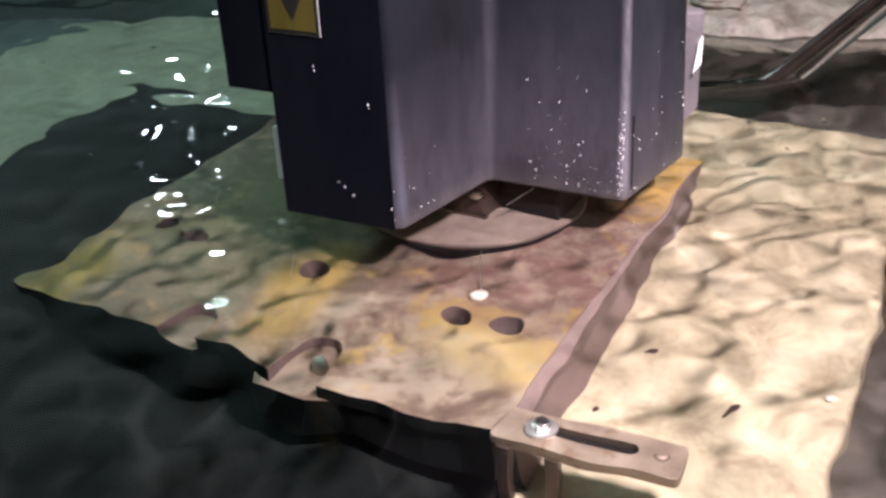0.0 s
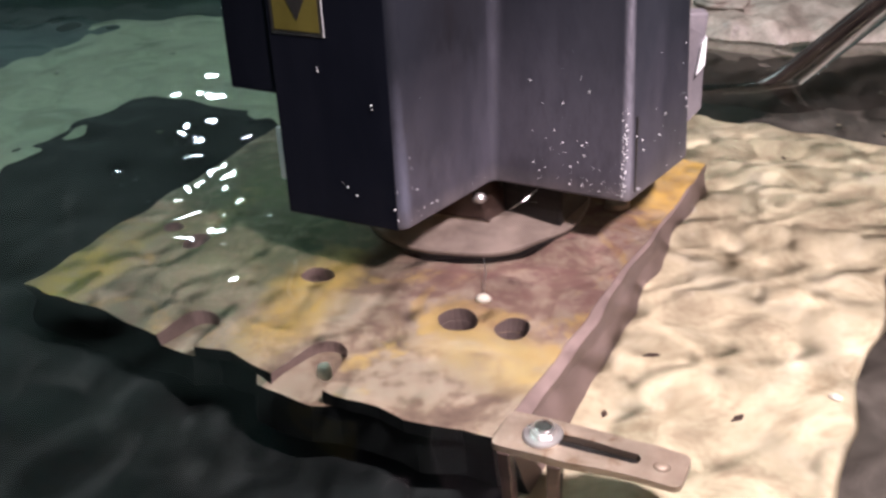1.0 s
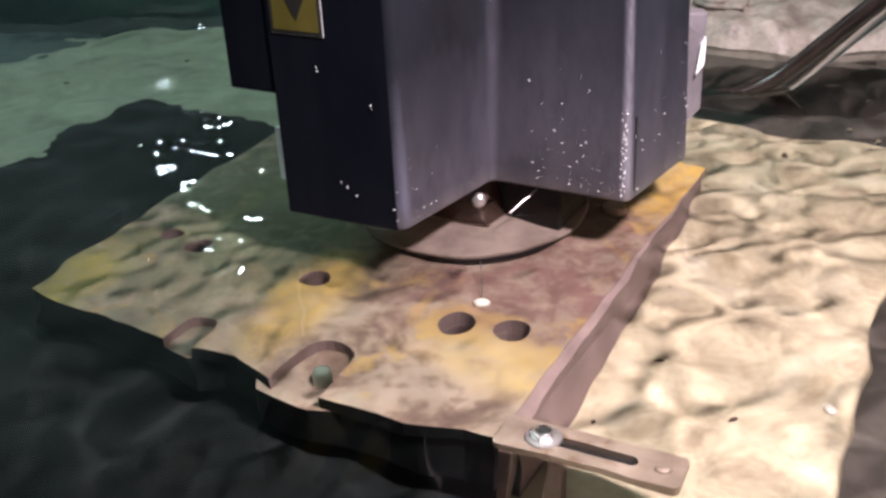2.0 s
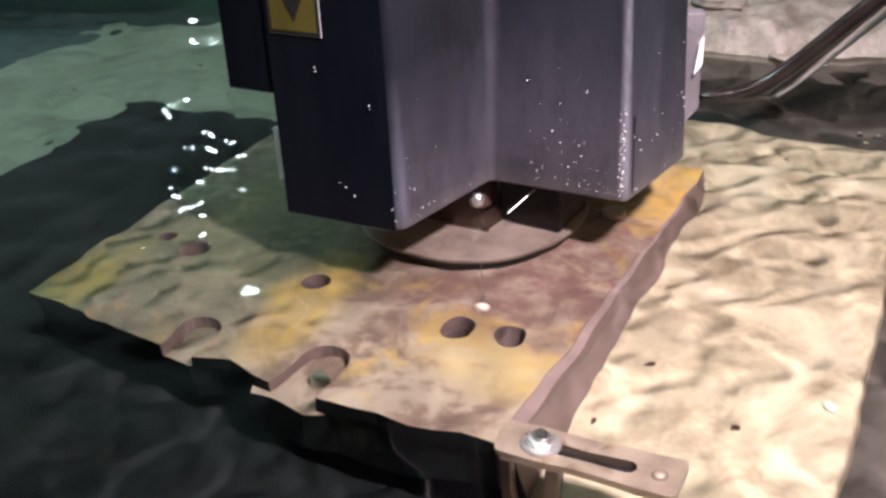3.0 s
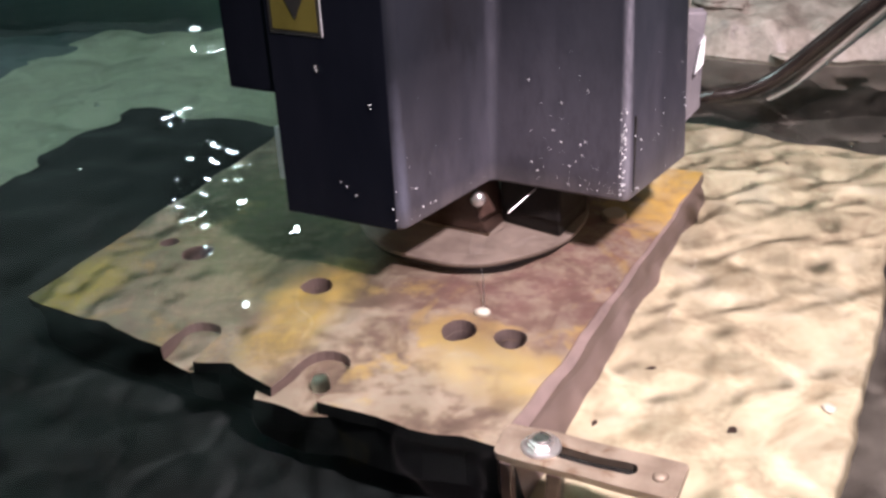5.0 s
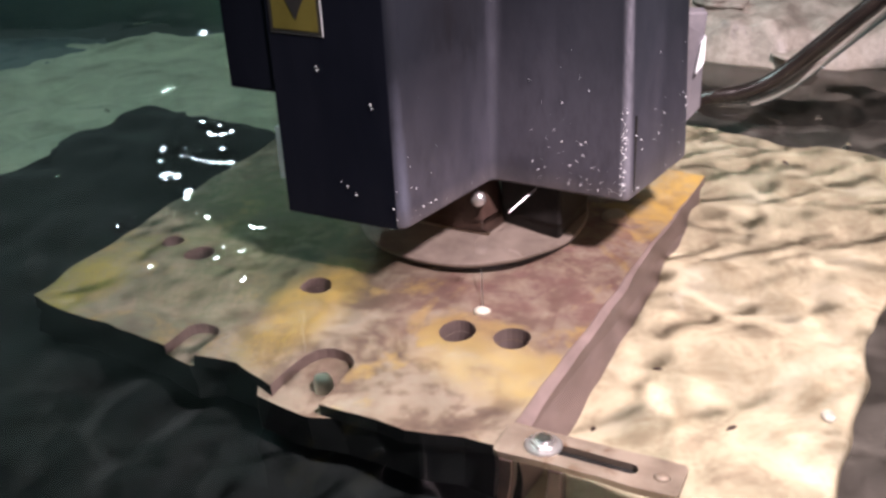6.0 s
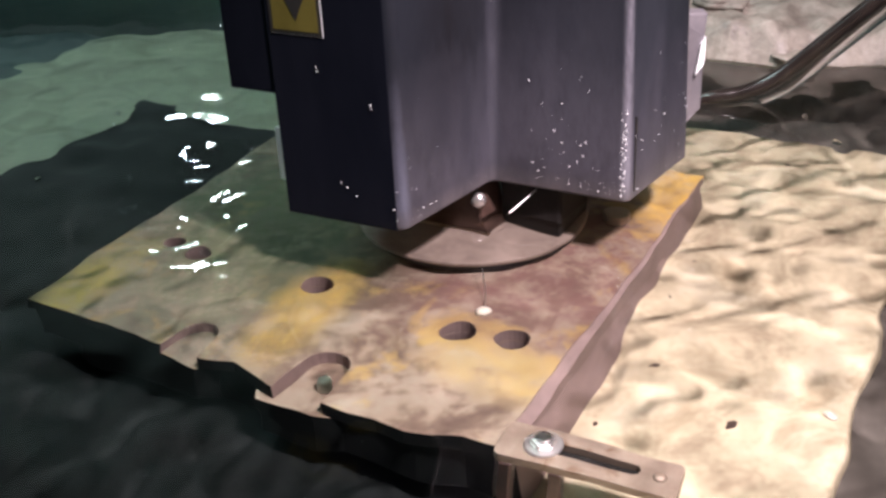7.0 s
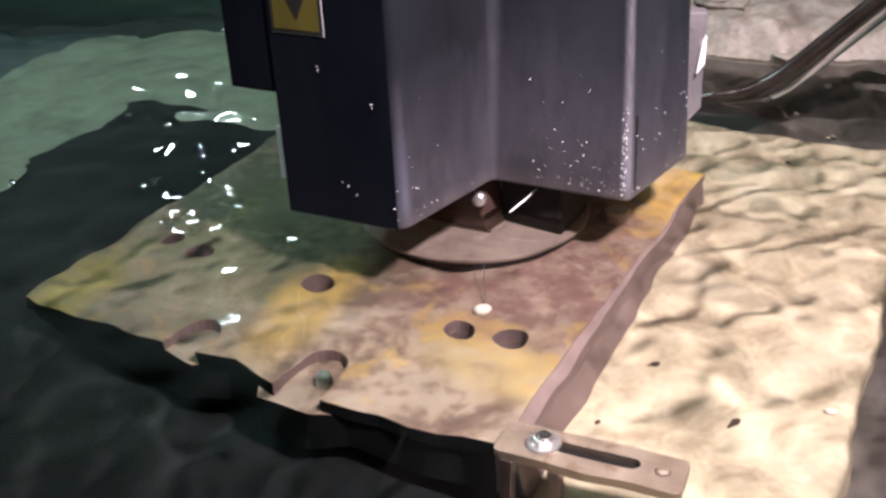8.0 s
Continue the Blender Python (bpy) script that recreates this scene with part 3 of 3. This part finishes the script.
    # white piece that paints the glint on the block's front
    prism("glint_facet", [(0.0040, 0.0385, 0.0), (0.0090, 0.0440, 0.0020), (0.0092, 0.0600, 0.0020), (0.0066, 0.0560, 0.001)], 0.1450, 0.0838, 0.0905, M_white, cl, "white facet painted as the block's glint")
    # white beads painted as glints of water drops clinging to the faces, and as scratches
    bm = bmesh.new()
    rnd = random.Random(11)

    def drop(p, q, u, z, r):
        d = (Vector(q) - Vector(p))
        n2 = Vector((d.y, -d.x)).normalized()
        c = Vector(p) + d * u + n2 * r * 0.25
        g = bmesh.ops.create_icosphere(bm, subdivisions=1, radius=r, matrix=Matrix.Translation((c.x, c.y, z)))

    for _ in range(130):
        p, q = rnd.choice(((P3, P4), (P3, P4), (P3, P4), (P4, P5), (P2, P3)))
        u = rnd.uniform(0.07, 0.93)
        if (p, q) == (P3, P4):
            u = 0.95 * u ** 0.45
        drop(p, q, u, 0.004 + 0.075 * rnd.random() ** 1.9, rnd.choice((0.00014, 0.00016, 0.0002, 0.00024, 0.0004)))
    for _ in range(46):
        drop(P3, P4, rnd.uniform(0.94, 0.975), 0.003 + 0.05 * rnd.random() ** 1.4, rnd.uniform(0.0002, 0.0005))
    for k in range(16):
        drop(P2, P3, 0.22 + 0.012 * rnd.random() + 0.01 * (k % 4), 0.088 + 0.0012 * k, rnd.uniform(0.0001, 0.00018))
    for u, z in ((0.38, 0.082), (0.385, 0.080), (0.80, 0.066), (0.805, 0.064), (0.5, 0.022), (0.55, 0.020), (0.62, 0.016), (0.93, 0.012), (0.96, 0.022), (0.95, 0.006)):
        drop(on(P1, (Vector((-0.459, -0.888)), 0.0009)), on(P2, (Vector((-0.459, -0.888)), 0.0009)), u, z, rnd.uniform(0.00025, 0.0005))
    ob = part("glint_specks", bm, M_white, t, "white specks as painted glints of drops, and scratches", smooth=True)
    ob["kind"] = "stuff"


machine_head()


# ---------------------------------------------------------------- loose hardware
def hardware():
    m = Matrix.Translation((0.0207, 0.0326, 0.0127)) @ pose(0, 0, 0, 80, 0, -27)
    t = thing("cap_bolt", "shiny domed cap bolt on the corner block", "bolt", m)
    part("bolt_head", lathe([(0.0036, -0.002), (0.0043, 0.0), (0.0042, 0.0018), (0.0034, 0.0032), (0.002, 0.004), (0.0008, 0.0042)], 24), M_bright, t, smooth=True)
    m = Matrix.Translation((0.0445, 0.0262, 0.0135)) @ pose(0, 0, 0, 0, 68, 36)
    t = thing("steel_pin", "thin shiny steel pin beneath the head", "pin", m)
    part("shaft", lathe([(0.0002, -0.011), (0.00036, -0.0105), (0.00036, 0.0115), (0.0002, 0.013)], 12), M_bright, t, smooth=True)
    t = thing("locating_stud", "dull round steel stud standing on the plate", "stud", (0.1015, 0.058, -0.035))
    part("stud", lathe([(0.0075, 0), (0.0075, 0.006), (0.0068, 0.0075)], 28), M_steel, t)
    t = thing("notch_pin", "pale shiny steel pin standing in the plate's notch", "pin", (-0.0596, -0.0852, -0.080))
    part("pin_shaft", lathe([(0.0042, -0.02), (0.0042, 0.040), (0.0036, 0.0432), (0.0020, 0.0440)], 24), M_shell, t, smooth=True)
    t = thing("cutting_wire", "thin bright cutting wire stretched from disc to plate", "wire", (0.0192, -0.0325, -0.035))
    a, b = Vector((0, 0, 0.002)), Vector((0.0006, 0.0255, 0.0165))
    tube("wire", [a, (a + b) / 2 + Vector((0.0004, 0, 0)), b], 0.0002, M_white, t)
    t = thing("pale_plug", "pale round plug in the plate", "plug", (0.0183, -0.037, -0.035))
    part("plug", lathe([(0.0042, 0), (0.0044, 0.002), (0.0034, 0.004), (0.0012, 0.0048)], 24), M_shell, t, smooth=True)


hardware()


def chip():
    """A jagged flake of dark swarf, lying flat."""
    rnd = random.Random(3)
    out = [(math.cos(a) * rnd.uniform(0.5, 1.0), 0.5 * math.sin(a) * rnd.uniform(0.5, 1.0)) for a in [2 * math.pi * k / 11 for k in range(11)]]
    ob = part("swarf_chip", slab(out, 0.0, 0.35), M_brown, bevel=0.08)
    return tagged(ob, "small dark metal chip lying on the silted block", "metal chip", "chips on the block")


def debris():
    first = None
    for x, y, r, a in ((0.1298, -0.1050, 0.0045, 0.6), (0.1026, -0.0559, 0.004, 0.2), (0.0673, -0.0966, 0.003, 1.1), (0.2345, 0.1599, 0.004, 2.0), (0.1948, -0.0214, 0.003, 0.9), (0.1450, 0.0364, 0.003, 0.3), (0.1224, 0.0059, 0.0032, 1.5), (0.1854, 0.0645, 0.0026, 2.2)):
        m = Matrix.LocRotScale((x, y, -0.0812), Euler((0, 0, a)), (r, r, r))
        if first is None:
            first = chip()
            first.matrix_world = m
        else:
            ob = copy_thing(first, m)
            ob.scale = (r, r, r)
    bm = bmesh.new()
    bmesh.ops.create_icosphere(bm, subdivisions=3, radius=0.0034)
    for v in bm.verts:
        v.co *= 1 + 0.22 * noise.noise(v.co * 260)
        v.co.z *= 0.55
    ob = part("pebble", bm, M_shell, smooth=True)
    ob.location = (*(0.1772, -0.1003), -0.0785)
    tagged(ob, "bright white pebble lying on the silted block", "pebble")


debris()


def hose_pair():
    t = thing("hose_pair", "dark rubber hose and clear tube running into the water", "hose", (0.23, 0.19, 0))
    o = Vector((0.23, 0.19, 0))
    line = [(0.380, 0.140, 0.180), (0.3101, 0.165, 0.0996), (0.2845, 0.175, 0.0715), (0.2568, 0.185, 0.0417), (0.2431, 0.190, 0.0270),
            (0.2281, 0.193, 0.0146), (0.2102, 0.196, 0.0066), (0.1899, 0.200, 0.0023), (0.165, 0.215, -0.010), (0.13, 0.25, -0.020)]
    tube("rubber_hose", [Vector(p) - o for p in line], 0.0052, M_hose, t)
    tube("clear_tube", [Vector(p) - o + Vector((0.0070, -0.002, -0.0062)) for p in line[:8]], 0.0043, M_tube, t, "clear glossy plastic tube")


hose_pair()


# ---------------------------------------------------------------- water
def water_sheet():
    rnd = random.Random(21)
    waves = []
    for lam, slope, count in ((0.16, 0.016, 3), (0.085, 0.024, 5), (0.050, 0.027, 7), (0.030, 0.022, 8), (0.018, 0.009, 8)):
        for _ in range(count):
            a = rnd.uniform(0, 2 * math.pi)
            k = 2 * math.pi / (lam * rnd.uniform(0.8, 1.25))
            waves.append((k * math.cos(a), k * math.sin(a), slope / k, rnd.uniform(0, 6.28)))
    x0, x1, y0, y1 = TX0 - 0.035, TX1 + 0.035, TY0 - 0.035, TY1 + 0.035
    nx, ny = 760, 640
    # finer where the water is looked at and lit
    X, Y = np.meshgrid(np.interp(np.linspace(0, 1, nx), (0, 0.08, 0.92, 1), (x0, -0.33, 0.42, x1)),
                       np.interp(np.linspace(0, 1, ny), (0, 0.04, 0.90, 1), (y0, -0.24, 0.36, y1)))
    Z = np.zeros_like(X)
    for kx, ky, amp, ph in waves:
        Z += amp * np.sin(kx * X + ky * Y + ph)
    # the surface is livelier on the dim side of the tank
    left = 1 / (1 + np.exp((X + 0.16) / 0.03))
    Z *= 0.58 + 0.50 * left
    verts = np.stack([X, Y, Z], -1).reshape(-1, 3)
    idx = np.arange(nx * ny).reshape(ny, nx)
    faces = np.stack([idx[:-1, :-1], idx[:-1, 1:], idx[1:, 1:], idx[1:, :-1]], -1).reshape(-1, 4)
    me = bpy.data.meshes.new("water")
    me.from_pydata(verts.tolist(), [], faces.tolist())
    me.materials.append(M_water)
    for p in me.polygons:
        p.use_smooth = True
    ob = tagged(new("water", me), "clear rippling greenish water filling the tank", "water", kind="structure")
    ob.cycles.is_caustics_caster = True
    return ob


water = water_sheet()
for ob in list(bpy.data.objects):
    if ob.type == "MESH" and ob.name.split(".")[0] in ("tank_floor", "base_slab", "top_plate", "base_plate", "edge_strip", "support_block", "machine_bed", "ledge", "scale_crust", "strip", "disc", "bolt", "bolt_head", "corner_block", "silt_bank", "swarf_chip", "pebble", "slot_shade", "shade_block", "plug", "rivet", "rim", "stud", "post"):
        ob.cycles.is_caustics_receiver = True


def bubble():
    bm = bmesh.new()
    bmesh.ops.create_uvsphere(bm, u_segments=16, v_segments=8, radius=0.0022)
    for v in list(bm.verts):
        if v.co.z < 0:
            v.co.z *= 0.3
    ob = part("bubble", bm, M_drop, smooth=True)
    return tagged(ob, "small clear bubble floating on the water", "bubble", "bubbles on the water")


LEVEL = ((0, 0.018), (0.5, 0.017), (1.0, 0.0135), (1.5, 0.011), (2.2, 0.008), (3.0, 0.005), (3.5, 0.002), (4.0, 0.001), (4.5, 0.0005),
         (5.2, 0.0), (6.0, -0.001), (6.5, 0.0), (7.0, 0.0), (7.5, 0.0005), (8.0, 0.002))


def level(t):
    return float(np.interp(t, [a for a, _ in LEVEL], [b for _, b in LEVEL]))


BUBBLES = [bubble()]
BUBBLES += [copy_thing(BUBBLES[0], Matrix()) for _ in range(6)]
DRIFT = ((0.29, 0.10, -0.006, 0.002), (0.27, 0.085, -0.003, 0.004), (0.236, 0.105, 0.009, 0.003), (0.30, 0.16, -0.008, 0.0),
         (-0.17, 0.16, -0.012, -0.006), (-0.30, 0.30, 0.010, -0.01), (-0.22, 0.33, 0.012, -0.004))


def motions():
    rows = []
    for i in range(81):
        t = i * 0.1
        a = 2 * math.pi * t / 1.6
        rows.append((t, pose(0.030 * math.cos(a), 0.030 * math.sin(a * 0.83 + 0.6), level(t), 0.25 * math.sin(a * 0.7), 0.25 * math.cos(a * 0.5), 0)))
    walk(water, rows)
    for ob, (x, y, vx, vy) in zip(BUBBLES, DRIFT):
        walk(ob, [(t, pose(x + vx * t, y + vy * t + 0.002 * math.sin(3 * t + x * 40), level(t) + 0.0005)) for t in [0.5 * k for k in range(17)]])


motions()
